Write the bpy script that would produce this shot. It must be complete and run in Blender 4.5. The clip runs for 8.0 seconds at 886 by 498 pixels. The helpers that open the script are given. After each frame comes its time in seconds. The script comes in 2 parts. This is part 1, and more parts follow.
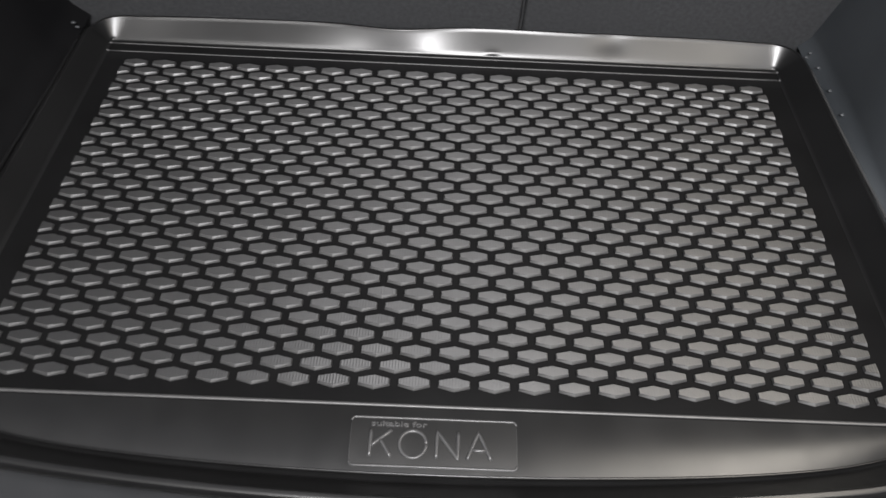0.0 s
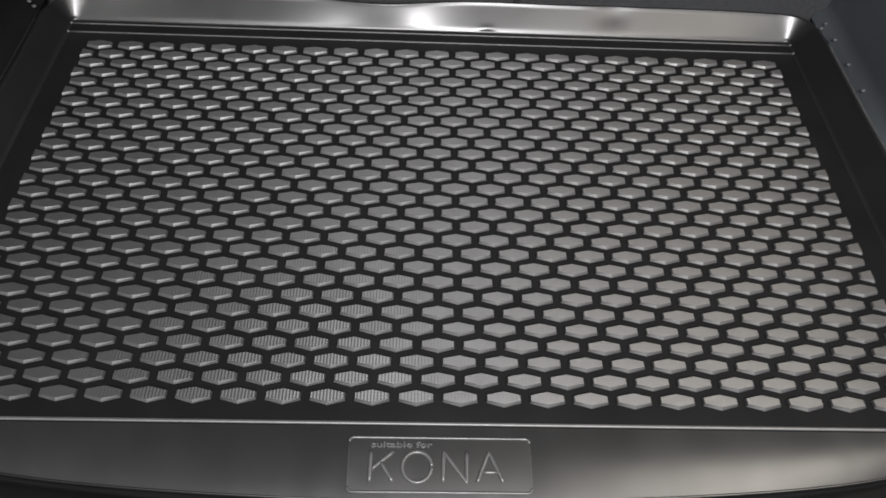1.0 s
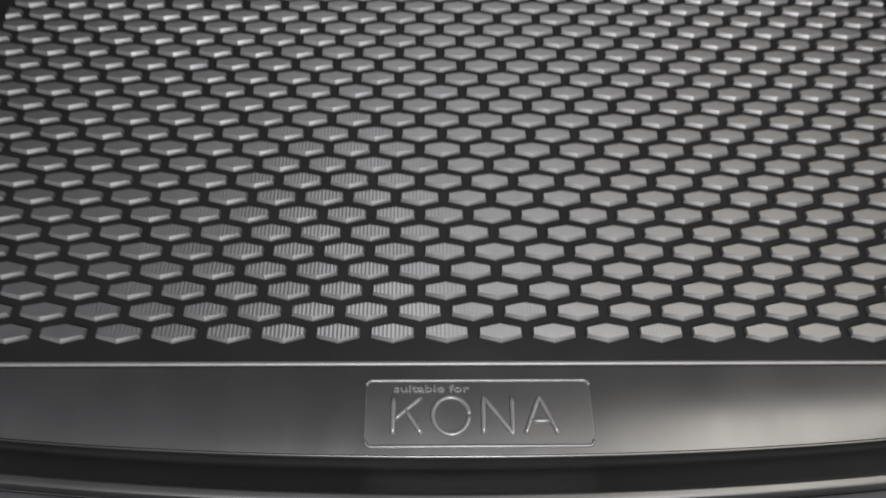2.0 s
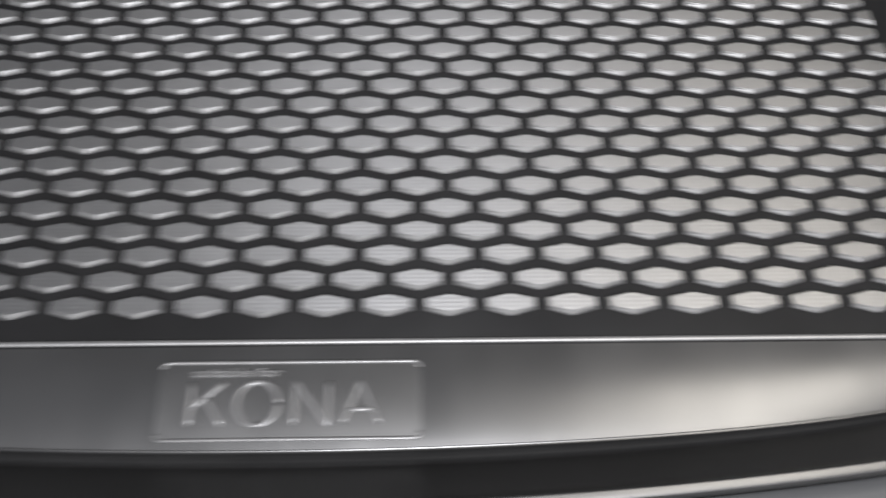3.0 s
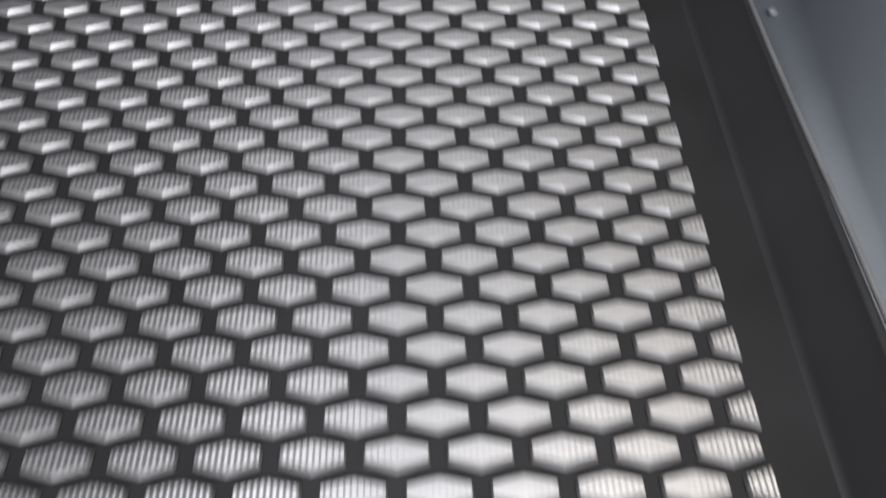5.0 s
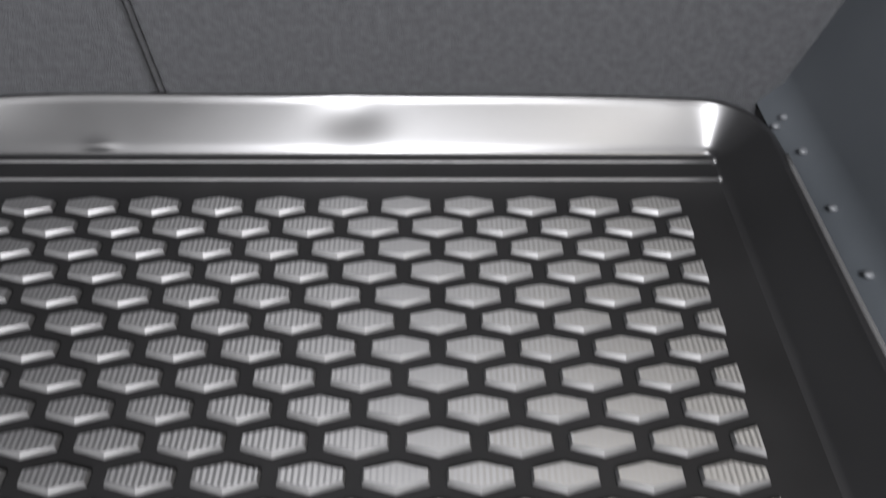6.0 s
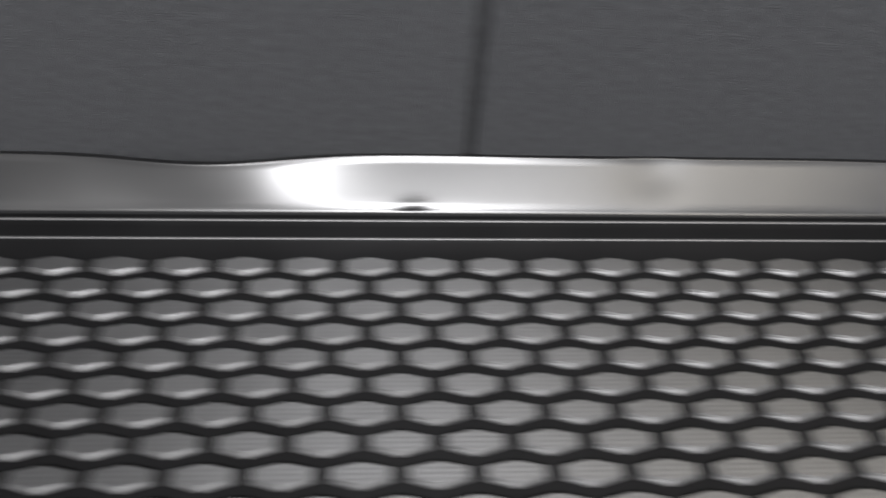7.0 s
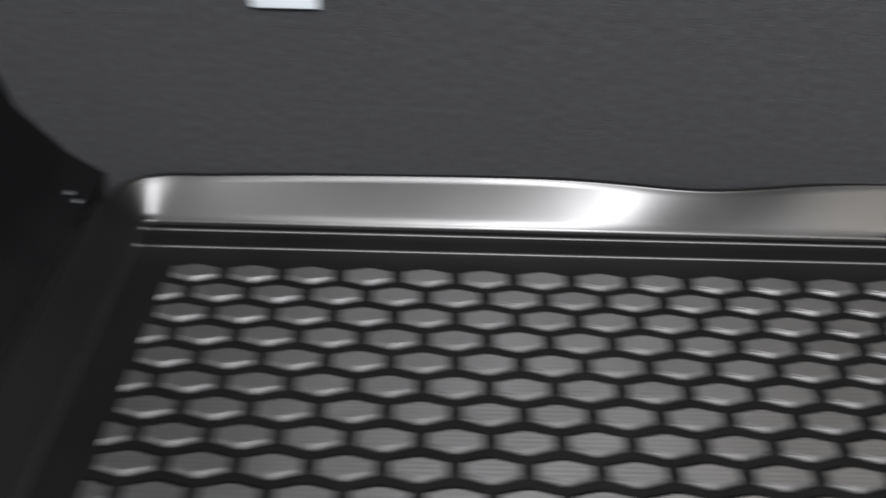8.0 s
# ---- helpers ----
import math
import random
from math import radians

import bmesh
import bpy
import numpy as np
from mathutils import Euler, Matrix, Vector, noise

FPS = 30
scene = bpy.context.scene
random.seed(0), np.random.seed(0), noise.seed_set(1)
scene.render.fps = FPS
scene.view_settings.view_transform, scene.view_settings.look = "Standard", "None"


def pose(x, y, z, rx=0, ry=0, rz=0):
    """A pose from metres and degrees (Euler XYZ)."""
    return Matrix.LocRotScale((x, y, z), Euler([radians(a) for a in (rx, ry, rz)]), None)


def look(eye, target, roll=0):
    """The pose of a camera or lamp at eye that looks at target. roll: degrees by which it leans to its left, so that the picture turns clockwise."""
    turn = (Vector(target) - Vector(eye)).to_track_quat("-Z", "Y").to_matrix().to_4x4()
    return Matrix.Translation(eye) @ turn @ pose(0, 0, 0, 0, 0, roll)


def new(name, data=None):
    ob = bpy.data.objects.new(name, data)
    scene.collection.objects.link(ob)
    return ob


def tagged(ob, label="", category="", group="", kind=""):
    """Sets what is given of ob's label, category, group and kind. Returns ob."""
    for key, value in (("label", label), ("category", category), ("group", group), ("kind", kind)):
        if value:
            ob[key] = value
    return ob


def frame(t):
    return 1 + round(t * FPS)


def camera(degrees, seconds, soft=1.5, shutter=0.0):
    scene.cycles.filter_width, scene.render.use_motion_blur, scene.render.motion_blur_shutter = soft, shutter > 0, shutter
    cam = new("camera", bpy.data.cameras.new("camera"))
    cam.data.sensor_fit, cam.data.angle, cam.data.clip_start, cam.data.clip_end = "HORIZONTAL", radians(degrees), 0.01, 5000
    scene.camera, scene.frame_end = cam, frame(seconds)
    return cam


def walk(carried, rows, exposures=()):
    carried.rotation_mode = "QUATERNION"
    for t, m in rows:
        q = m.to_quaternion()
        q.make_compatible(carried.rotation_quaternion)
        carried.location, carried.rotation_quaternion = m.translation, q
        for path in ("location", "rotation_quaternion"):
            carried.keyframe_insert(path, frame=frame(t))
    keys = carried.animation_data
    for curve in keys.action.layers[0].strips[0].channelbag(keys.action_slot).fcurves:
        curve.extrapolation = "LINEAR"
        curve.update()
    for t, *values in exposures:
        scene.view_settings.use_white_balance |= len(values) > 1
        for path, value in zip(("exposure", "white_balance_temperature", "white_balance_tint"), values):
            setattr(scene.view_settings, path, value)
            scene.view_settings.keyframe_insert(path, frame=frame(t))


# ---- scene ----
# ================= camera =================
cam = camera(58.67, 8.0, soft=1.5, shutter=0.8)
PATH = [
    (0.0, pose(-0.0071, -0.4437, 0.7058, 41.84, -2.16, 1.32)),
    (0.5, pose(-0.0184, -0.4011, 0.6856, 40.86, -2.32, -0.56)),
    (1.0, pose(-0.0260, -0.3718, 0.6661, 39.88, -2.41, -0.40)),
    (1.4, pose(-0.0294, -0.3397, 0.6154, 39.38, -0.98, -0.67)),
    (1.5, pose(-0.0302, -0.3317, 0.6027, 39.14, -0.82, -0.43)),
    (1.53, pose(-0.0308, -0.3301, 0.5990, 39.10, -0.80, -0.42)),
    (1.6, pose(-0.0376, -0.3320, 0.5837, 38.97, -1.24, -0.65)),
    (1.7, pose(-0.0450, -0.3324, 0.5647, 38.72, -1.62, -1.12)),
    (2.8, pose(0.0324, -0.2508, 0.4771, 32.27, -1.00, -0.59)),
    (3.0, pose(0.0863, -0.2446, 0.4760, 31.24, -1.14, -1.14)),
    (3.5, pose(0.1972, -0.2249, 0.4533, 31.07, -1.67, -4.07)),
    (4.0, pose(0.2915, -0.1928, 0.4253, 30.47, -2.31, -4.84)),
    (4.2, pose(0.3013, -0.1665, 0.4162, 30.82, -2.25, -4.74)),
    (4.5, pose(0.3068, -0.1176, 0.4034, 32.29, -1.84, -3.93)),
    (4.7, pose(0.3060, -0.0742, 0.3942, 33.57, -1.35, -2.89)),
    (5.8, pose(0.3168, 0.1292, 0.3515, 43.12, -0.25, -0.35)),
    (6.0, pose(0.3133, 0.1462, 0.3538, 44.70, -0.39, -0.44)),
    (6.5, pose(0.2589, 0.1559, 0.3705, 45.63, -1.42, -0.25)),
    (7.0, pose(0.0610, 0.1552, 0.3791, 46.50, -2.42, -2.25)),
    (7.5, pose(-0.1169, 0.1433, 0.3848, 47.23, -1.73, -0.35)),
    (8.0, pose(-0.2854, 0.1247, 0.3938, 48.41, -1.24, 0.74)),
]
EXPOSURES = [(0.0, 0.46, 6600, 10), (1.0, 0.56, 6600, 10), (1.5, 0.66, 6550, 10), (2.8, 1.28, 6450, 10), (4.5, 1.66, 6380, 12), (6.0, 1.42, 6430, 11), (7.0, 0.94, 6500, 10), (8.0, 0.62, 6500, 10)]
walk(cam, PATH, EXPOSURES)

# ================= light =================
SUN_AT = Vector((-0.02, -0.69, 0.72)).normalized()
world = bpy.data.worlds.new("world")
scene.world = world
world.use_nodes = True
sky = world.node_tree.nodes.new("ShaderNodeTexSky")
sky.sky_type, sky.sun_disc = "NISHITA", False
sky.sun_elevation = math.asin(SUN_AT.z)
sky.sun_rotation = math.atan2(SUN_AT.x, SUN_AT.y)
sky.air_density, sky.dust_density, sky.ozone_density = 1.0, 4.0, 1.0
pale = world.node_tree.nodes.new("ShaderNodeHueSaturation")   # thin white cloud
pale.inputs["Saturation"].default_value = 0.3
world.node_tree.links.new(sky.outputs[0], pale.inputs["Color"])
world.node_tree.links.new(pale.outputs[0], world.node_tree.nodes["Background"].inputs[0])
world.node_tree.nodes["Background"].inputs[1].default_value = 0.06
sun = bpy.data.lights.new("sun", "SUN")
sun.energy, sun.angle, sun.color = 0.6, radians(15), (0.97, 0.985, 1.0)
new("sun", sun).matrix_world = look(SUN_AT * 10, (0, 0, 0))
stand_in = bpy.data.lights.new("torch_stand_in", "AREA")                # unseen fixed light standing in for a torch carried with the camera
stand_in.shape, stand_in.size, stand_in.energy, stand_in.color = "DISK", 0.34, 66.0, (0.965, 0.965, 1.0)
new("torch_stand_in", stand_in).matrix_world = look((0.14, -1.45, 1.95), (0.05, 0.25, 0.0))
lamp = bpy.data.lights.new("overhead_lamp", "AREA")            # unseen warm lamp overhead, added for the warm sheen at the right
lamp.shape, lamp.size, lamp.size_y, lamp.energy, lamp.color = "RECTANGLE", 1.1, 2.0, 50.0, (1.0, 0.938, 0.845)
new("overhead_lamp", lamp).matrix_world = pose(1.50, -0.65, 2.60)


# ================= materials =================
def material(name):
    m = bpy.data.materials.new(name)
    m.use_nodes = True
    nt = m.node_tree
    return m, nt, nt.nodes["Principled BSDF"]


def node(nt, kind, **values):
    n = nt.nodes.new(kind)
    for key, value in values.items():
        n.inputs[key].default_value = value
    return n


def noisy(nt, scale, detail=4.0, stretch=(1, 1, 1)):
    co = nt.nodes.new("ShaderNodeTexCoord")
    mp = nt.nodes.new("ShaderNodeMapping")
    mp.inputs["Scale"].default_value = stretch
    nt.links.new(co.outputs["Object"], mp.inputs["Vector"])
    n = node(nt, "ShaderNodeTexNoise", Scale=scale, Detail=detail)
    nt.links.new(mp.outputs[0], n.inputs["Vector"])
    return n.outputs["Fac"]


def ramp(nt, fac, lo, hi, a=0.3, b=0.7):
    r = nt.nodes.new("ShaderNodeValToRGB")
    r.color_ramp.elements[0].position, r.color_ramp.elements[1].position = a, b
    r.color_ramp.elements[0].color, r.color_ramp.elements[1].color = (*lo, 1), (*hi, 1)
    nt.links.new(fac, r.inputs[0])
    return r.outputs[0]


def bumped(nt, bs, height, strength, distance):
    b = node(nt, "ShaderNodeBump", Strength=strength, Distance=distance)
    nt.links.new(height, b.inputs["Height"])
    nt.links.new(b.outputs[0], bs.inputs["Normal"])


def plain(name, lo, hi, rough, rough_b, scale=12.0, grain=900.0, bump=0.1, dist=0.0002, spec=0.5):
    m, nt, bs = material(name)
    nt.links.new(ramp(nt, noisy(nt, scale), lo, hi), bs.inputs["Base Color"])
    nt.links.new(ramp(nt, noisy(nt, scale * 2.3), (rough,) * 3, (rough_b,) * 3), bs.inputs["Roughness"])
    bs.inputs["Specular IOR Level"].default_value = spec
    bumped(nt, bs, noisy(nt, grain, 2.0), bump, dist)
    return m


def side_falloff(m, amount):
    """Stretches a material's gloss front to rear, imitating a torch's falloff to the sides."""
    nt = m.node_tree
    bs = nt.nodes["Principled BSDF"]
    way = node(nt, "ShaderNodeCombineXYZ", X=0.0, Y=1.0, Z=0.0)
    nt.links.new(way.outputs[0], bs.inputs["Tangent"])
    bs.inputs["Anisotropic"].default_value = amount
    return m


def smudged(name, lo, hi, rough, rough_b, scale, grain, bump, dist, spec):
    """Polished rubber with wiped streaks across its gloss."""
    m = plain(name, lo, hi, rough, rough_b, scale, grain, bump, dist, spec)
    nt = m.node_tree
    streak = ramp(nt, noisy(nt, 26.0, 3.0, (1.0, 0.16, 1.0)), (rough,) * 3, (rough_b,) * 3, 0.42, 0.66)
    nt.links.new(streak, nt.nodes["Principled BSDF"].inputs["Roughness"])
    return m


M_RUBBER = plain("smooth_rubber", (0.005, 0.005, 0.0052), (0.008, 0.008, 0.0083), 0.23, 0.29, 14.0, 1400.0, 0.06, 0.0002, 0.34)
M_FLOOR_RUBBER = plain("dull_rubber", (0.005, 0.005, 0.0052), (0.007, 0.007, 0.0073), 0.46, 0.54, 14.0, 1400.0, 0.1, 0.0002, 0.05)
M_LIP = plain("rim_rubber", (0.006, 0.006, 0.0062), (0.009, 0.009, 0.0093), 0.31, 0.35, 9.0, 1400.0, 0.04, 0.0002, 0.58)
M_PANEL = smudged("panel_rubber", (0.009, 0.009, 0.0092), (0.013, 0.013, 0.0133), 0.30, 0.35, 14.0, 1400.0, 0.06, 0.0002, 0.66)
M_PLATE = plain("dull_plate", (0.009, 0.009, 0.0092), (0.013, 0.013, 0.0133), 0.40, 0.46, 14.0, 1400.0, 0.08, 0.0002, 0.6)
M_FLANGE = plain("flange_rubber", (0.007, 0.007, 0.0072), (0.010, 0.010, 0.0103), 0.42, 0.48, 14.0, 1400.0, 0.08, 0.0002, 0.22)
# darker copy of the trim plastic, for the gleam's fading side
M_TRIM_DIM = plain("dim_trim_plastic", (0.008, 0.0084, 0.0092), (0.012, 0.0126, 0.0136), 0.5, 0.6, 9.0, 1500.0, 0.25, 0.0003, 0.24)
M_TRIM = plain("trim_plastic", (0.038, 0.043, 0.048), (0.052, 0.058, 0.064), 0.34, 0.42, 9.0, 1500.0, 0.25, 0.0003, 1.0)
# the liner's rubber with a lighter base, so raised edges look lit
M_LIT_RUBBER = plain("lit_rubber", (0.034, 0.034, 0.0345), (0.048, 0.048, 0.0485), 0.44, 0.50, 40.0, 1400.0, 0.02, 0.0002, 1.0)
# base lightened to paint the highlights on the raised strokes
M_MARK = plain("lit_stroke_rubber", (0.05, 0.05, 0.051), (0.066, 0.066, 0.067), 0.30, 0.38, 60.0, 1400.0, 0.1, 0.0002)
# near-black copy of the trim plastic, for shade painted on the trims
M_TRIM_SHADE = plain("shaded_trim_plastic", (0.004, 0.004, 0.0045), (0.007, 0.007, 0.0075), 0.5, 0.6, 9.0, 1500.0, 0.25, 0.0003, 0.10)
M_SILL = plain("sill_plastic", (0.018, 0.019, 0.021), (0.025, 0.026, 0.028), 0.5, 0.6, 9.0, 1500.0, 0.25, 0.0003)
M_CARPET = plain("carpet", (0.040, 0.041, 0.0435), (0.058, 0.0595, 0.063), 0.9, 1.0, 160.0, 900.0, 0.8, 0.002, 0.2)
M_EDGE = plain("split_shade_cloth", (0.030, 0.0305, 0.0325), (0.045, 0.0457, 0.048), 0.9, 1.0, 160.0, 900.0, 0.8, 0.002, 0.2)
M_FLOOR = plain("concrete", (0.2, 0.2, 0.195), (0.3, 0.3, 0.29), 0.5, 0.7, 2.5, 90.0, 0.2, 0.002)
M_RENDER = plain("grey_render", (0.12, 0.12, 0.118), (0.17, 0.17, 0.167), 0.8, 0.95, 1.5, 60.0, 0.3, 0.002)
M_LINER = plain("headliner", (0.10, 0.10, 0.10), (0.13, 0.13, 0.13), 0.9, 1.0, 60.0, 900.0, 0.4, 0.001, 0.2)
M_CLIP = plain("clip_plastic", (0.035, 0.038, 0.041), (0.05, 0.053, 0.057), 0.45, 0.55, 40.0)
M_TAG = plain("pale_tag", (0.62, 0.68, 0.72), (0.7, 0.76, 0.8), 0.3, 0.4, 20.0)


def ribbed_rubber():
    """Tread tops: rows of fine pimples, 3.2 mm apart both ways."""
    m, nt, bs = material("ribbed_rubber")
    geo = nt.nodes.new("ShaderNodeNewGeometry")
    sep = nt.nodes.new("ShaderNodeSeparateXYZ")
    nt.links.new(geo.outputs["Position"], sep.inputs[0])
    waves = []
    for axis, pitch, high in (("X", 0.0032, 0.9), ("Y", 0.0032, 0.4)):
        mul = nt.nodes.new("ShaderNodeMath")
        mul.operation, mul.inputs[1].default_value = "MULTIPLY", 2 * math.pi / pitch
        nt.links.new(sep.outputs[axis], mul.inputs[0])
        sin = nt.nodes.new("ShaderNodeMath")
        sin.operation = "SINE"
        nt.links.new(mul.outputs[0], sin.inputs[0])
        amp = nt.nodes.new("ShaderNodeMath")
        amp.operation, amp.inputs[1].default_value = "MULTIPLY", high
        nt.links.new(sin.outputs[0], amp.inputs[0])
        waves.append(amp.outputs[0])
    add = nt.nodes.new("ShaderNodeMath")
    add.operation = "ADD"
    nt.links.new(waves[0], add.inputs[0])
    nt.links.new(waves[1], add.inputs[1])
    nt.links.new(ramp(nt, noisy(nt, 40.0), (0.010, 0.010, 0.0102), (0.016, 0.016, 0.0163)), bs.inputs["Base Color"])
    nt.links.new(ramp(nt, noisy(nt, 18.0), (0.37,) * 3, (0.41,) * 3), bs.inputs["Roughness"])
    bs.inputs["IOR"].default_value = 1.88
    bs.inputs["Specular IOR Level"].default_value = 1.0
    bumped(nt, bs, add.outputs[0], 1.0, 0.00006)
    return m


M_TREAD = side_falloff(ribbed_rubber(), 0.84)
side_falloff(M_FLOOR_RUBBER, 0.80)


# ================= mesh helpers =================
def mesh_ob(name, bm, mat, smooth=True):
    me = bpy.data.meshes.new(name)
    bmesh.ops.recalc_face_normals(bm, faces=bm.faces)
    bm.to_mesh(me)
    bm.free()
    for p in me.polygons:
        p.use_smooth = smooth
    me.materials.append(mat)
    return new(name, me)


def part(name, bm, mat, parent, label="", smooth=True):
    ob = mesh_ob(name, bm, mat, smooth)
    ob.parent = parent
    if label:
        tagged(ob, label)
    return ob


def sheet(rows_):
    """A grid of points as one sheet."""
    bm = bmesh.new()
    vs = [[bm.verts.new(p) for p in r] for r in rows_]
    for a, b in zip(vs, vs[1:]):
        for i in range(len(a) - 1):
            bm.faces.new((a[i], a[i + 1], b[i + 1], b[i]))
    return bm


def rings(rows_):
    """Closed rings of points joined side by side."""
    bm = bmesh.new()
    vs = [[bm.verts.new(p) for p in r] for r in rows_]
    n = len(vs[0])
    for a, b in zip(vs, vs[1:]):
        for i in range(n):
            bm.faces.new((a[i], a[(i + 1) % n], b[(i + 1) % n], b[i]))
    return bm


def box(bm, x0, x1, y0, y1, z0, z1, bevel=0.0, seg=2):
    r = bmesh.ops.create_cube(bm, size=1.0, matrix=Matrix.LocRotScale(
        ((x0 + x1) / 2, (y0 + y1) / 2, (z0 + z1) / 2), None, (x1 - x0, y1 - y0, z1 - z0)))
    if bevel:
        es = list({e for v in r["verts"] for e in v.link_edges})
        bmesh.ops.bevel(bm, geom=es, offset=bevel, segments=seg, affect="EDGES", profile=0.5)
    return bm


def tube(points, radius, closed=False, sides=8, flat=1.0):
    """A round bead along a line of points."""
    bm = bmesh.new()
    pts = [Vector(p) for p in points]
    n = len(pts)
    loops = []
    for i, p in enumerate(pts):
        a = pts[(i - 1) % n] if closed or i else p
        b = pts[(i + 1) % n] if closed or i < n - 1 else p
        t = (b - a).normalized()
        side = t.cross(Vector((0, 0, 1))).normalized()
        up = side.cross(t)
        loops.append([bm.verts.new(p + side * radius * math.cos(k) + up * radius * flat * math.sin(k))
                      for k in [2 * math.pi * j / sides for j in range(sides)]])
    for i in range(n if closed else n - 1):
        a, b = loops[i], loops[(i + 1) % n]
        for j in range(sides):
            bm.faces.new((a[j], a[(j + 1) % sides], b[(j + 1) % sides], b[j]))
    if not closed:
        bm.faces.new(loops[0][::-1])
        bm.faces.new(loops[-1])
    return bm


def step(a, b, v):
    t = min(1.0, max(0.0, (v - a) / (b - a)))
    return t * t * (3 - 2 * t)


# ================= unseen ground and walls ============
def structure(name, label, mat, *dims, category=""):
    ob = mesh_ob(name, box(bmesh.new(), *dims), mat, False)
    return tagged(ob, label, category, kind="structure")


GROUND = -0.72
ground = sheet([[(x, y, GROUND) for x in (-60, -6, 0, 6, 60)] for y in (-60, -6, 0, 6, 60)])
tagged(mesh_ob("ground", ground, M_FLOOR), "unseen grey concrete ground under the car", "ground", kind="structure")
# unseen walls behind the camera and beside the car, added to darken reflections
structure("wall_block_back", "unseen plain grey wall, added to block low sky", M_RENDER, -3.7, 3.7, -4.4, -4.2, GROUND, 0.6, category="wall")
structure("wall_block_left", "unseen plain grey wall, added to block low sky", M_RENDER, -3.7, -3.5, -4.2, 5.0, GROUND, 2.6, category="wall")
structure("wall_block_right", "unseen plain grey wall, added to block low sky", M_RENDER, 3.5, 3.7, -4.2, 5.0, GROUND, 1.4, category="wall")

# ================= boot liner =================
P, Q = 0.042, 0.01991          # tread pitch across, row pitch
FLOOR_Z = -0.0042
FRONT = -0.0278                # where the floor ends and the front panel begins


def lip_shift(x, h):
    """How far the rear lip leans from its line, at height h from 0 to 1: a sag beside the middle and two dents."""
    sag = -0.0125 * math.exp(-((x + 0.078) / 0.078) ** 2) * h
    dent = 0.0023 * math.exp(-((x - 0.252) / 0.024) ** 2 - ((h - 0.70) / 0.46) ** 2)
    nick = -0.0018 * math.exp(-((x - 0.072) / 0.010) ** 2 - ((h + 0.03) / 0.12) ** 2)
    wave = 0.0010 * math.sin(17 * x + 1.0) * h
    return sag + dent + nick + wave


def sweep(x):
    """How much more than its bow the front foot line turns towards the seats near the sides."""
    return 5.0 * x ** 8 - 0.036 * x * x


def outline(xr, yb, y0, k, rb, rf, e=0.0, sx=1.0):
    """A closed line round the liner: rear edge, two rear corners, sides, bowed front."""
    rx = rf * sx
    def bez(a, c, b, n):
        return [(a[0] * (1 - t) ** 2 + 2 * c[0] * t * (1 - t) + b[0] * t * t,
                 a[1] * (1 - t) ** 2 + 2 * c[1] * t * (1 - t) + b[1] * t * t) for t in [i / n for i in range(n)]]
    yf = lambda x: y0 + k * x * x + e * sweep(x)
    pts = []
    n = 240
    pts += [(-xr + rb + (2 * xr - 2 * rb) * i / n, yb) for i in range(n)]
    pts += bez((xr - rb, yb), (xr, yb), (xr, yb - rb), 14)
    ys = yf(xr) + rf
    pts += [(xr, yb - rb + (ys - yb + rb) * i / 30) for i in range(30)]
    pts += bez((xr, ys), (xr, yf(xr)), (xr - rx, yf(xr - rx)), 20)
    pts += [(x, yf(x)) for x in [xr - rx - (2 * xr - 2 * rx) * i / 180 for i in range(180)]]
    pts += bez((-xr + rx, yf(xr - rx)), (-xr, yf(xr)), (-xr, ys), 20)
    pts += [(-xr, ys + (yb - rb - ys) * i / 30) for i in range(30)]
    pts += bez((-xr, yb - rb), (-xr, yb), (-xr + rb, yb), 14)
    return pts


def ring(xr, yb, y0, k, rb, rf, z, z_front=None, h=0.0, e=0.0, sx=1.0):
    out = []
    for x, y in outline(xr, yb, y0, k, rb, rf, e, sx):
        zz = z
        if z_front is not None:
            zz = z + (z_front - z) * step(-0.025, -0.05, y)
        yy = y
        if h and y > 0.57:
            back = step(0.57, 0.60, y)
            yy += lip_shift(x, h) * back * step(0.50, 0.46, abs(x)) + (0.0043 - 0.0065 * (x / 0.5) ** 4) * h * back
            zz -= (0.0034 + 0.0024 * step(-0.12, -0.36, x)) * h * back
        out.append((x + 0.003 * h, yy, zz))
    return out


def wall_ring(h):
    """The wall of the tray at height h from its foot (0) to its rim (1)."""
    mix = lambda a, b: a + (b - a) * h
    return ring(mix(0.5180, 0.5365), mix(0.5985, 0.6215), mix(-0.1040, -0.1375), mix(0.178, 0.165), mix(0.014, 0.042), mix(0.012, 0.072),
                mix(FLOOR_Z + 0.0040, 0.0280), mix(-0.0125, 0.0280), max(h, 0.02), 1 - h, mix(1.0, 1.9))


liner = tagged(new("boot_liner"), "black moulded rubber boot liner with hexagon tread and raised rim", "boot mat")

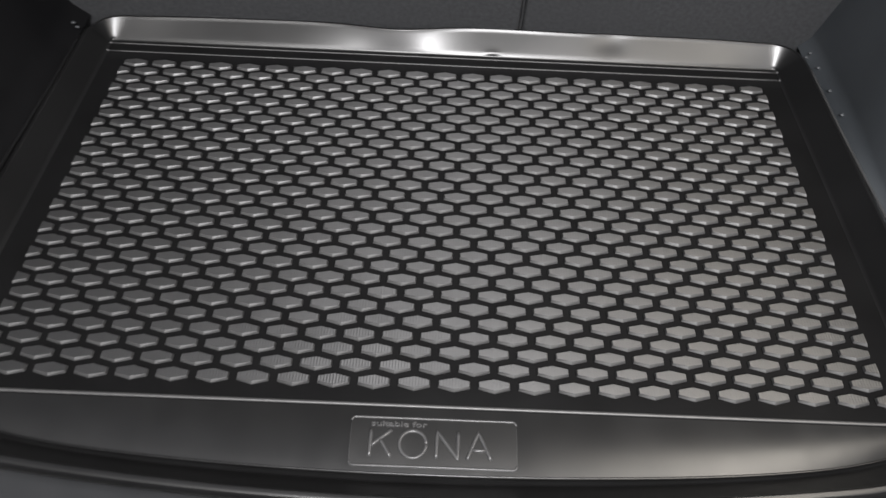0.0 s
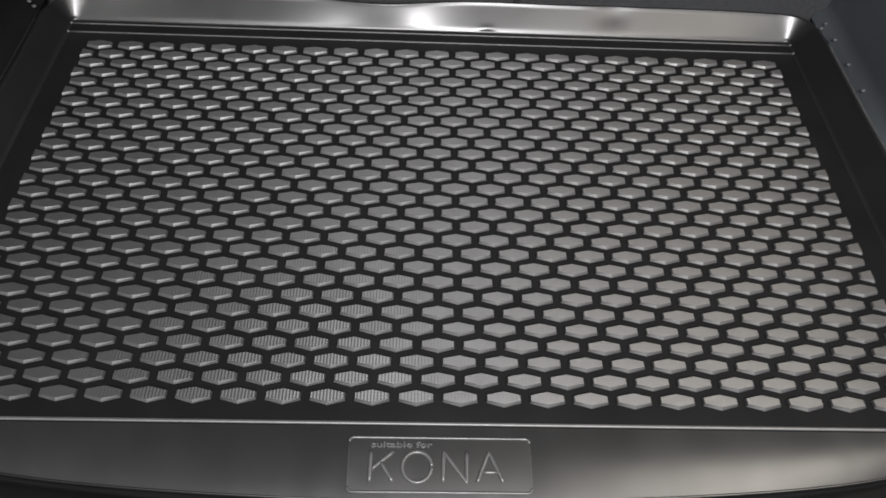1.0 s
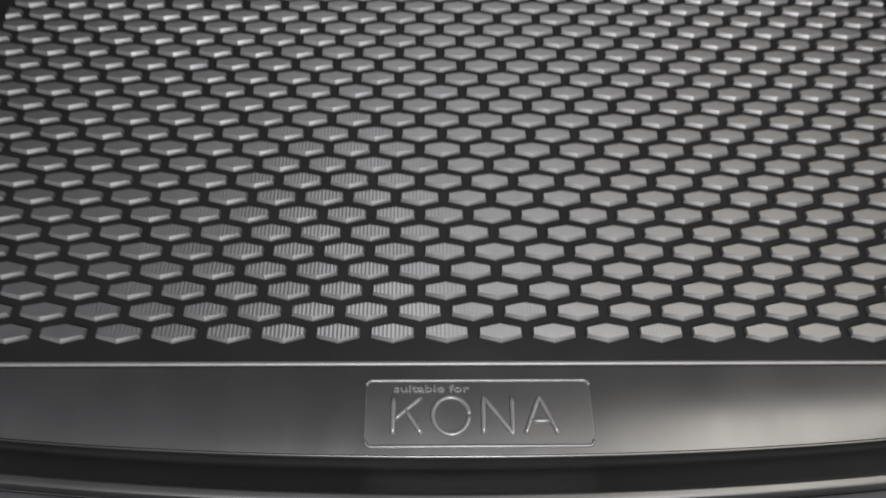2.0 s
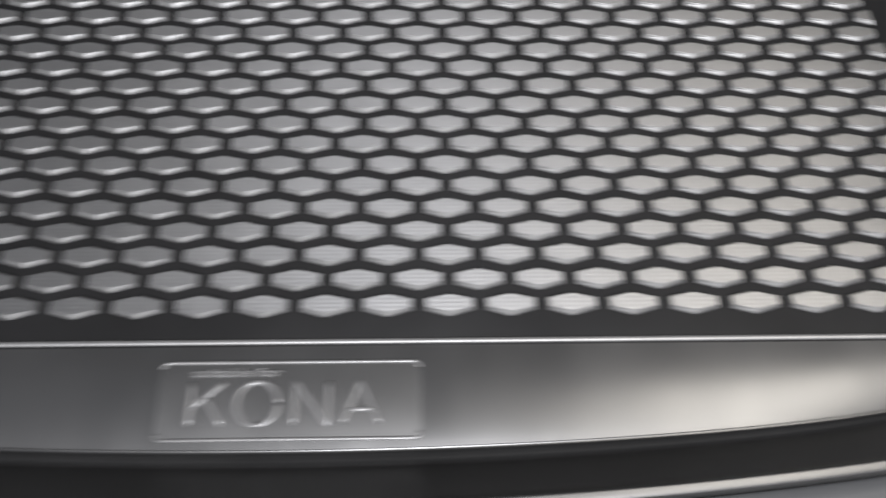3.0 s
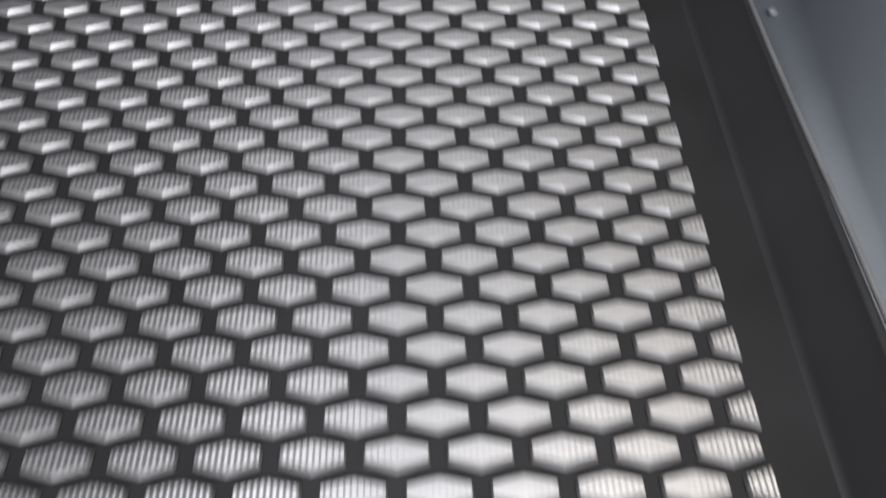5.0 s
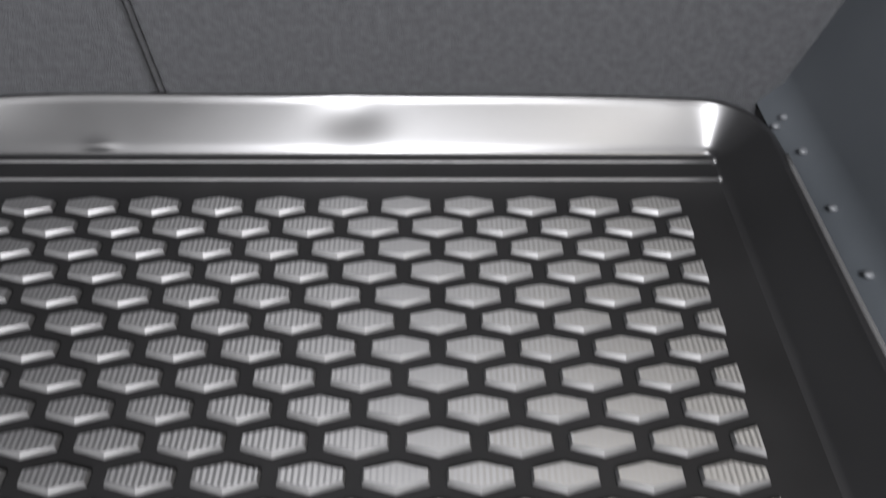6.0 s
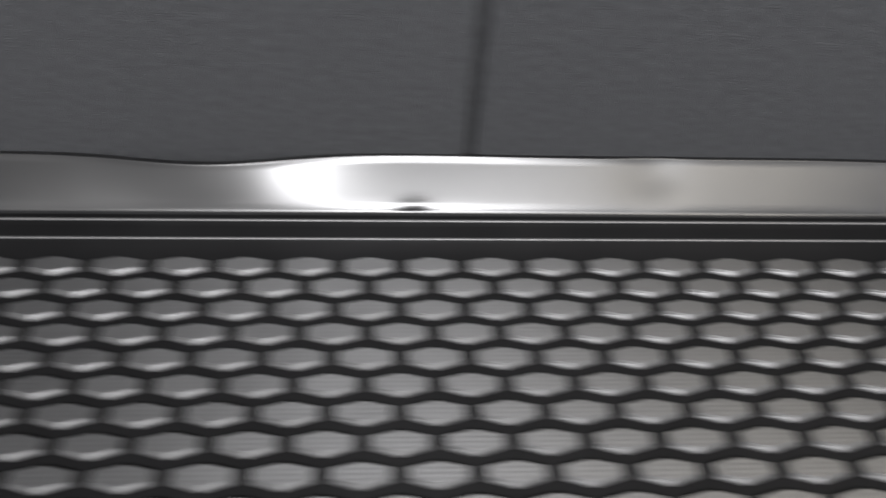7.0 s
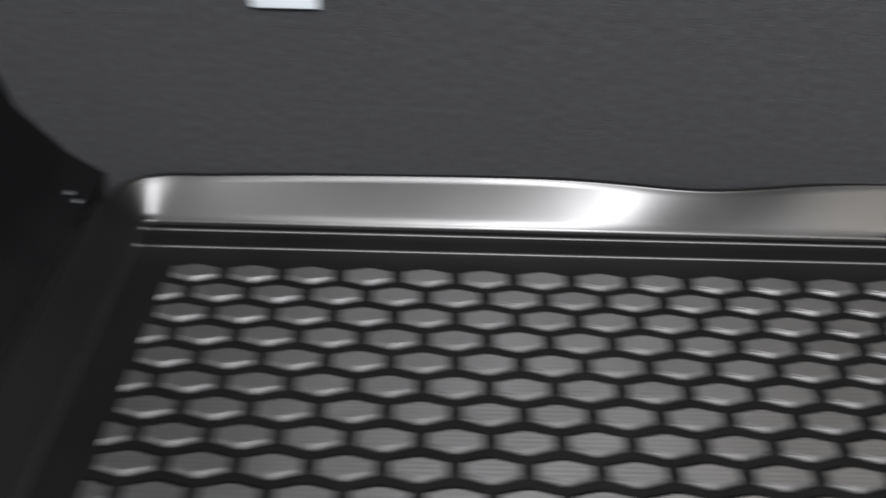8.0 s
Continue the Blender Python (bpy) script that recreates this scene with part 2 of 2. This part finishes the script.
LINER_RINGS = [
    ring(0.5125, 0.5940, -0.0945, 0.161, 0.008, 0.008, FLOOR_Z, -0.0146, 0.0, 1.0),
    ring(0.5132, 0.5945, -0.0955, 0.162, 0.008, 0.008, FLOOR_Z + 0.0002, -0.0152, 0.0, 1.0),
    ring(0.5145, 0.5955, -0.0972, 0.165, 0.009, 0.009, FLOOR_Z + 0.0006, -0.0146, 0.0, 1.0),
    ring(0.5158, 0.5966, -0.0992, 0.169, 0.009, 0.010, FLOOR_Z + 0.0013, -0.0132, 0.0, 1.0),
    ring(0.5170, 0.5975, -0.1020, 0.174, 0.010, 0.011, FLOOR_Z + 0.0025, -0.0128, 0.0, 1.0),
] + [wall_ring(j / 8) for j in range(9)] + [
    ring(0.5365 + d, 0.6215 + d, -0.1375 - d, 0.165, 0.042 + d / 2, 0.072 + d / 2, z, None, 1.0, 0.0, 1.9) for d, z in (
        (0.0005, 0.0290), (0.0010, 0.0295), (0.0017, 0.0296), (0.0025, 0.0294), (0.0035, 0.0292), (0.0045, 0.02895), (0.0055, 0.0286),
        (0.0063, 0.0282), (0.0068, 0.0278), (0.0070, 0.0272), (0.0071, 0.0258), (0.0070, 0.0236), (0.0068, 0.0170), (0.0060, 0.0120))
] + [ring(0.5180, 0.6000, -0.1100, 0.178, 0.012, 0.012, -0.0190, None, 0.0, 1.0)
]
part("rim_wall", rings(LINER_RINGS), M_LIP, liner, "smooth glossy black rubber wall with rolled rim")


def half_width(y):
    r, yb = 0.008, 0.594
    d = y - (yb - r)
    return 0.5125 - (r - math.sqrt(max(0.0, r * r - d * d)) if d > 0 else 0.0)


def floor_profile():
    """y and z along the floor, with the two rear steps and the front bead."""
    prof = [(FRONT, -0.0046), (-0.0262, -0.0042)]
    prof += [(-0.0262 + (0.5640 + 0.0262) * i / 30, FLOOR_Z) for i in range(1, 31)]
    prof += [(0.5652, -0.0030), (0.5680, -0.0022), (0.5780, -0.0024), (0.5822, -0.0016), (0.5840, -0.0006), (0.5858, -0.0010), (0.5880, -0.0034), (0.5900, FLOOR_Z), (0.5940, FLOOR_Z)]
    return prof


COLS = 60
part("floor_sheet", sheet([[((2 * i / COLS - 1) * half_width(y), y, z) for i in range(COLS + 1)] for y, z in floor_profile()]),
     M_FLOOR_RUBBER, liner, "smooth black rubber sheet between the treads")
for name, y, z, r in (("front_bead", -0.0248, -0.0038, 0.0020), ("rear_bead", 0.5662, -0.0018, 0.0012), ("rear_bead", 0.5838, -0.0002, 0.0013)):
    part(name, tube([((2 * i / 40 - 1) * 0.5115, y, z) for i in range(41)], r, sides=12, flat=0.75), M_LIT_RUBBER, liner)


def panel_point(x, t):
    y1 = -0.0945 + 0.161 * x * x + sweep(x)
    y = FRONT + (y1 - FRONT) * t
    return (x, y, -0.0046 - 0.0012 * t - 0.0071 * t ** 2.75)


panel = part("front_panel", sheet([[panel_point((2 * i / 240 - 1) * 0.5125, j / 24) for i in range(241)] for j in range(25)]),
             M_PANEL, liner, "smooth curved front panel with raised lettering frame")

# raised frame and marks on the panel
def on_panel(x, y, lift=0.0006):
    y1 = -0.0945 + 0.161 * x * x + sweep(x)
    t = (y - FRONT) / (y1 - FRONT)
    return (x, y, panel_point(x, max(0, min(1, t)))[2] + lift)


def frame_line():
    pts = []
    x0, x1, y0, y1, r = -0.0812, 0.0845, -0.0885, -0.0392, 0.004
    for cx, cy, a0 in ((x1 - r, y1 - r, 0), (x0 + r, y1 - r, 90), (x0 + r, y0 + r, 180), (x1 - r, y0 + r, 270)):
        for k in range(5):
            a = radians(a0 + 90 * k / 4)
            pts.append((cx + r * math.cos(a), cy + r * math.sin(a)))
    out = []
    for (ax, ay), (bx, by) in zip(pts, pts[1:] + pts[:1]):
        n = max(1, int(math.hypot(bx - ax, by - ay) / 0.008))
        out += [on_panel(ax + (bx - ax) * i / n, ay + (by - ay) * i / n) for i in range(n)]
    return out


PLATE = [[on_panel(-0.0812 + 0.1657 * i / 30, -0.0392 - 0.0493 * j / 10, 0.0005) for i in range(31)] for j in range(11)]
part("name_plate", sheet(PLATE), M_PLATE, panel, "dull flat field behind the raised strokes")
border = frame_line()
upper = [p for p in border if p[1] > -0.0440]
lower = [p for p in border if p[1] < -0.0838]
for pts in (sorted(upper), sorted(lower)):
    part("plate_border", tube(pts, 0.0013), M_MARK, panel)
# sides drawn thinner, as they catch less light than top and bottom
for x in (-0.0812, 0.0845):
    part("plate_side", tube([on_panel(x, -0.0440 - 0.0398 * i / 6, 0.0) for i in range(7)], 0.0005), M_MARK, panel)
STROKES = [
    [(-0.0610, -0.0525), (-0.0615, -0.0800)], [(-0.0405, -0.0525), (-0.0605, -0.0690)], [(-0.0520, -0.0625), (-0.0405, -0.0800)],
    [(-0.0190 + 0.0133 * math.cos(a), -0.0662 + 0.0137 * math.sin(a)) for a in [2 * math.pi * i / 32 for i in range(33)]],
    [(0.0045, -0.0800), (0.0050, -0.0525), (0.0258, -0.0800), (0.0262, -0.0525)],
    [(0.0350, -0.0800), (0.0463, -0.0525), (0.0590, -0.0800)], [(0.0395, -0.0705), (0.0545, -0.0705)],
]
for line in STROKES:
    pts = []
    for (ax, ay), (bx, by) in zip(line, line[1:]):
        n = max(1, int(math.hypot(bx - ax, by - ay) / 0.004))
        pts += [on_panel(ax + (bx - ax) * i / n, ay + (by - ay) * i / n) for i in range(n)]
    pts.append(on_panel(*line[-1]))
    part("raised_stroke", tube(pts, 0.0020, flat=0.75), M_MARK, panel)

text = bpy.data.curves.new("small_lettering", "FONT")
text.body, text.size, text.extrude, text.bevel_depth, text.resolution_u = "suitable for", 0.0086, 0.0009, 0.0003, 3
text_ob = new("text_source", text)
bpy.context.view_layer.update()
text_mesh = bpy.data.meshes.new_from_object(text_ob.evaluated_get(bpy.context.evaluated_depsgraph_get()))
bpy.data.objects.remove(text_ob)
wide = max(v.co.x for v in text_mesh.vertices)
text_mesh.transform(Matrix.Translation((-0.0615, -0.0488, -0.0040)) @ Matrix.Diagonal((0.0565 / wide, 0.9, 1, 1)))
text_mesh.materials.clear()
text_mesh.materials.append(M_MARK)
lettering = new("small_lettering", text_mesh)
lettering.parent = panel
tagged(lettering, "small raised rubber lettering")

# treads: long hexagons, ends of every other row cut at the border
TREAD_Y = 0.0016               # treads shifted towards the seats to fit the camera's view
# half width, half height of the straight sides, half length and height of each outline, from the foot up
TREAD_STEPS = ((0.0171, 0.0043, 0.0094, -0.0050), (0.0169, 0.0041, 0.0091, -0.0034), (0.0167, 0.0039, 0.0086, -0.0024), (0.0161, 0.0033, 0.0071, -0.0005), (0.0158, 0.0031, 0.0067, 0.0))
TREAD_LOOK = (2, 1, 1, 1)       # floor rubber at the foot, lighter rubber painting a lit sheen on the shoulders
CUT = 0.0030


def tread_points(clip=0):
    """Outlines of a tread about its centre, foot to top; clip: the side that is cut away."""
    out = []
    for a, b, c, z in TREAD_STEPS:
        pts = [(a, -b, z), (a, b, z), (0.0, c, z), (-a, b, z), (-a, -b, z), (0.0, -c, z)]
        if clip:
            edge = -CUT + (a - 0.0154)
            pts = [(edge * clip, y, z) if x * clip > edge else (x, y, z) for x, y, z in pts]
        out.append(pts)
    return out


def tread_faces(bm, clip, ox, oy):
    loops = [[bm.verts.new((x + ox, y + oy, z)) for x, y, z in pts] for pts in tread_points(clip)]
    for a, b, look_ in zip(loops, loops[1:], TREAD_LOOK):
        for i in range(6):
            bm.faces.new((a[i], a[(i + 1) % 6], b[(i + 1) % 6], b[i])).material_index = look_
    bm.faces.new(loops[-1])


TREAD_MESH = {}
for clip in (0, 1, -1):
    bm = bmesh.new()
    tread_faces(bm, clip, 0, 0)
    bmesh.ops.recalc_face_normals(bm, faces=bm.faces)
    TREAD_MESH[clip] = bpy.data.meshes.new("tread")
    bm.to_mesh(TREAD_MESH[clip])
    bm.free()
    TREAD_MESH[clip].materials.append(M_TREAD)
    TREAD_MESH[clip].materials.append(M_LIT_RUBBER)
    TREAD_MESH[clip].materials.append(M_FLOOR_RUBBER)
TREADS = []
for r in range(28):
    if r % 2:
        TREADS += [((c - 11) * P, r * Q + TREAD_Y, 0) for c in range(23)]
    else:
        TREADS += [((c - 10.5) * P, r * Q + TREAD_Y, 0) for c in range(22)]
        TREADS += [(11.5 * P, r * Q + TREAD_Y, 1), (-11.5 * P, r * Q + TREAD_Y, -1)]
rest = bmesh.new()
for x, y, clip in TREADS:
    if x > 0.05:
        ob = new("tread", TREAD_MESH[clip])
        ob.location = (x, y, 0)
        ob.parent = liner
    else:
        tread_faces(rest, clip, x, y)
far = part("treads", rest, M_TREAD, liner, smooth=False)
far.data.materials.append(M_LIT_RUBBER)
far.data.materials.append(M_FLOOR_RUBBER)
tagged(far, kind="stuff")

for sign in (1, -1):
    crease = [(sign * x, -0.0250 - 0.004 * i / 6, z) for i, (x, z) in enumerate(
        ((0.5100, -0.0030), (0.5140, -0.0024), (0.5168, 0.0008), (0.5212, 0.0072), (0.5262, 0.0142), (0.5313, 0.0215), (0.5360, 0.0280)))]
    part("corner_bead", tube(crease, 0.0012, flat=0.7), M_RUBBER, liner)

# small spheres where the bead ends glint, in the lightened rubber
for sign in (1, -1):
    for y, z in ((-0.0222, -0.0026), (0.5836, 0.0002), (0.5660, -0.0014)):
        bm = bmesh.new()
        bmesh.ops.create_uvsphere(bm, u_segments=12, v_segments=8, radius=0.0021, matrix=pose(sign * 0.5120, y, z))
        part("bead_knob", bm, M_LIT_RUBBER, liner)

for sign in (1, -1):
    line = []
    for i in range(41):
        y = -0.046 + 0.601 * i / 40
        x = 0.5422 + 0.0070 * step(-0.06, 0.13, y) - 0.0038 * step(0.20, 0.44, y)
        line.append((sign * x + (0.003 if sign < 0 else 0.0), y, 0.0286))
    # right bead painted lighter for its lit line, left in plain rim rubber
    part("rim_bead", tube(line, 0.0018, sides=12), M_LIT_RUBBER if sign > 0 else M_LIP, liner)

# ================= rear seat backs =================
def seat_back(x0, x1, strip):
    """A carpeted seat back, leaning towards the boot."""
    ob = tagged(new("rear_seat_back"), "dark grey carpeted rear seat back, folded upright", "seat", "rear seat backs")
    bm = bmesh.new()
    box(bm, x0, x1, 0.0, 0.12, -0.05, 0.62, 0.006, 3)
    part("backrest", bm, M_CARPET, ob)
    if strip:
        # strip fills the split and carries its shade as darker cloth
        bm = bmesh.new()
        box(bm, strip[0], strip[1], 0.0034, 0.10, -0.05, 0.615, 0.0018, 3)
        part("split_strip", bm, M_EDGE, ob, "narrow sunk strip, darkened for the shade in the split")
    else:
        bm = bmesh.new()
        box(bm, -0.4080, -0.3655, -0.004, 0.002, 0.1575, 0.190, 0.0015, 2)
        part("anchor_cover", bm, M_TAG, ob, "pale plastic cover on the carpet")
    ob.matrix_world = Matrix.Translation((0, 0.6310, 0.02)) @ Matrix.Rotation(radians(11), 4, "X")
    return ob


seat_back(-0.60, 0.1116, None)
seat_back(0.1166, 0.60, (0.1119, 0.1163))

# ================= side trims and sill =================
def side_trim(sign, label, mat, shelf, clips):
    """Side lining: a steep wall beside the rim that, on one side, falls to a low shelf towards the tailgate, shaped to
    catch a pale gleam.
    """
    ob = tagged(new("boot_side_trim"), label, "car trim", "boot side trims")
    def surface(name, part_mat, y_from, y_to, drop, low=0.0, high=1.4):
        """One piece of the lining between two lines that run up the wall."""
        rows_ = []
        for j in range(57):
            s = low + (high - low) * j / 56
            u = min(s, 1.0)
            row = []
            for i in range(61):
                y = y_from(u) + (y_to(u) - y_from(u)) * i / 60
                rise = step(0.11, 0.43, y) if shelf else 1.0
                x = 0.5530 + 0.010 * step(0, 0.05, u) + (0.165 * u * (1 - 0.55 * rise) if shelf else 0.21 * u)
                z = 0.016 + 0.036 * u ** 1.3 + 0.40 * u ** (1.0 + 0.5 * (1 - rise)) * rise - drop * step(0.02, 0.10, u)
                if s > 1.0:
                    z += (0.58 - z) * (s - 1.0) / 0.4
                    x += 0.04 * (s - 1.0) / 0.4
                row.append((sign * x, y, z))
            rows_.append(row)
        piece = part(name, sheet(rows_), part_mat, ob)
        m = piece.modifiers.new("thick", "SOLIDIFY")
        m.thickness, m.offset, m.use_rim = 0.0025, -sign, False

    if shelf:
        # outline of a pale gleam, painted by giving the pieces different colours
        edge = lambda u: 0.125 + 0.46 * max(0.0, u - 0.13) ** 1.15 + 0.25 * max(0.0, 0.13 - u)
        surface("lining", mat, edge, lambda u: 0.80, 0.0)
        surface("half_lit_lining", M_TRIM_DIM, lambda u: -0.25, lambda u: edge(u) + 0.004, 0.003, 0.0, 0.125)
        surface("shaded_lining", M_TRIM_SHADE, lambda u: -0.25, lambda u: edge(u) + 0.004, 0.003, 0.125)
    else:
        surface("lining", mat, lambda u: -0.25, lambda u: 0.80, 0.0)
    for cx, cy, cz in clips:
        bm = bmesh.new()
        bmesh.ops.create_uvsphere(bm, u_segments=14, v_segments=8, radius=0.0026, matrix=pose(sign * (cx + 0.0015), cy, cz) @ Matrix.Diagonal((1.3, 1.0, 0.8, 1)))
        part("clip", bm, M_CLIP, ob, "small glossy plastic clip")
    return ob


side_trim(1, "dark blue-grey plastic boot side trim beside the liner", M_TRIM, True,
          [(0.5560, 0.598, 0.0285), (0.5505, 0.594, 0.0235), (0.5560, 0.558, 0.0295), (0.5560, 0.502, 0.0295), (0.5560, 0.446, 0.0300)])
# left trim takes the near-black copy, its lack of light painted in
side_trim(-1, "boot side trim beside the liner, darkened for its unlit side", M_TRIM_SHADE, False, [(0.5590, 0.586, 0.0310), (0.5540, 0.584, 0.0250)])

sill = tagged(new("load_sill"), "grey plastic load sill trim with moulded ribs", "car trim")
rows_ = []
for dy, z in ((0.006, 0.0146), (0.005, 0.0152), (0.003, 0.0165), (-0.004, 0.0172), (-0.09, 0.0195), (-0.095, 0.018), (-0.10, 0.0), (-0.102, -0.1)):
    rows_.append([(x, -0.1500 + 0.165 * min(abs(x), 0.40) ** 2 + (0.132 * min(max(0, abs(x) - 0.40), 0.12) + 1.9 * min(max(0, abs(x) - 0.40), 0.12) ** 2) + 0.59 * max(0, abs(x) - 0.52) + dy, z) for x in [-0.75 + 1.5 * i / 120 for i in range(121)]])
rows_.insert(0, [(x, y + 0.055 * step(0.50, 0.56, abs(x)), 0.0150) for x, y, _ in rows_[1]])
part("plate", sheet(rows_), M_SILL, sill)
for k in range(4):
    rib = [(0.5063 + 0.0032 * k + 0.16 * i / 8, -0.0992 - 0.0122 * k + 0.40 * 0.16 * i / 8, 0.0178) for i in range(9)]
    part("rib", tube(rib, 0.0050, sides=14, flat=0.36), M_SILL, sill)
structure("floor_car", "dark carpeted boot floor under the liner", M_CARPET, -0.70, 0.70, -0.115, 1.30, GROUND, -0.0195, category="floor")
# unseen car shell round the seats, added to darken the far treads
for sign in (-1, 1):
    structure("wall_car_side", "unseen inner side of the car, added to darken the far treads", M_LINER, min(sign * 0.70, sign * 0.75), max(sign * 0.70, sign * 0.75), 0.45, 1.30, GROUND, 0.86, category="wall")
structure("wall_car_front", "dark cabin beyond the rear seats", M_LINER, -0.75, 0.75, 1.3, 1.35, GROUND, 0.86, category="wall")
# unseen roof, its rear edge set to keep the overhead lamp off the rear
roof = bmesh.new()
box(roof, -0.70, 0.70, 0.22, 1.30, 0.80, 0.86, 0.02, 3)
tagged(mesh_ob("ceiling_car", roof, M_LINER), "unseen grey car roof, added to shade the rear of the boot", "ceiling", kind="structure")

# liner flange beside the side rim
def flange():
    pts = [(0.5425, 0.1075), (0.5500, 0.1060), (0.5571, 0.1010), (0.5634, 0.0960), (0.5668, 0.0910), (0.5680, 0.0840), (0.5674, 0.0740), (0.5664, 0.0570), (0.5655, 0.0300), (0.5645, 0.0000), (0.5640, -0.0340), (0.5625, -0.0420), (0.5590, -0.0470), (0.5400, -0.0560), (0.5340, -0.0500)]
    bm = bmesh.new()
    rows_ = []
    for z, inset in ((0.010, 0.0), (0.0272, 0.0), (0.0284, 0.0005), (0.0288, 0.0013), (0.0282, 0.0022), (0.0278, 0.0040)):
        rows_.append([bm.verts.new((x - (inset if x > 0.547 else 0), y - (inset if y > 0.0 else -inset) * (1 if x > 0.547 else 0), z)) for x, y in pts])
    for a, b in zip(rows_, rows_[1:]):
        for i in range(len(pts)):
            k = (i + 1) % len(pts)
            bm.faces.new((a[i], a[k], b[k], b[i]))
    bm.faces.new(rows_[-1])
    return bm


part("side_flange", flange(), M_FLANGE, liner, smooth=False)
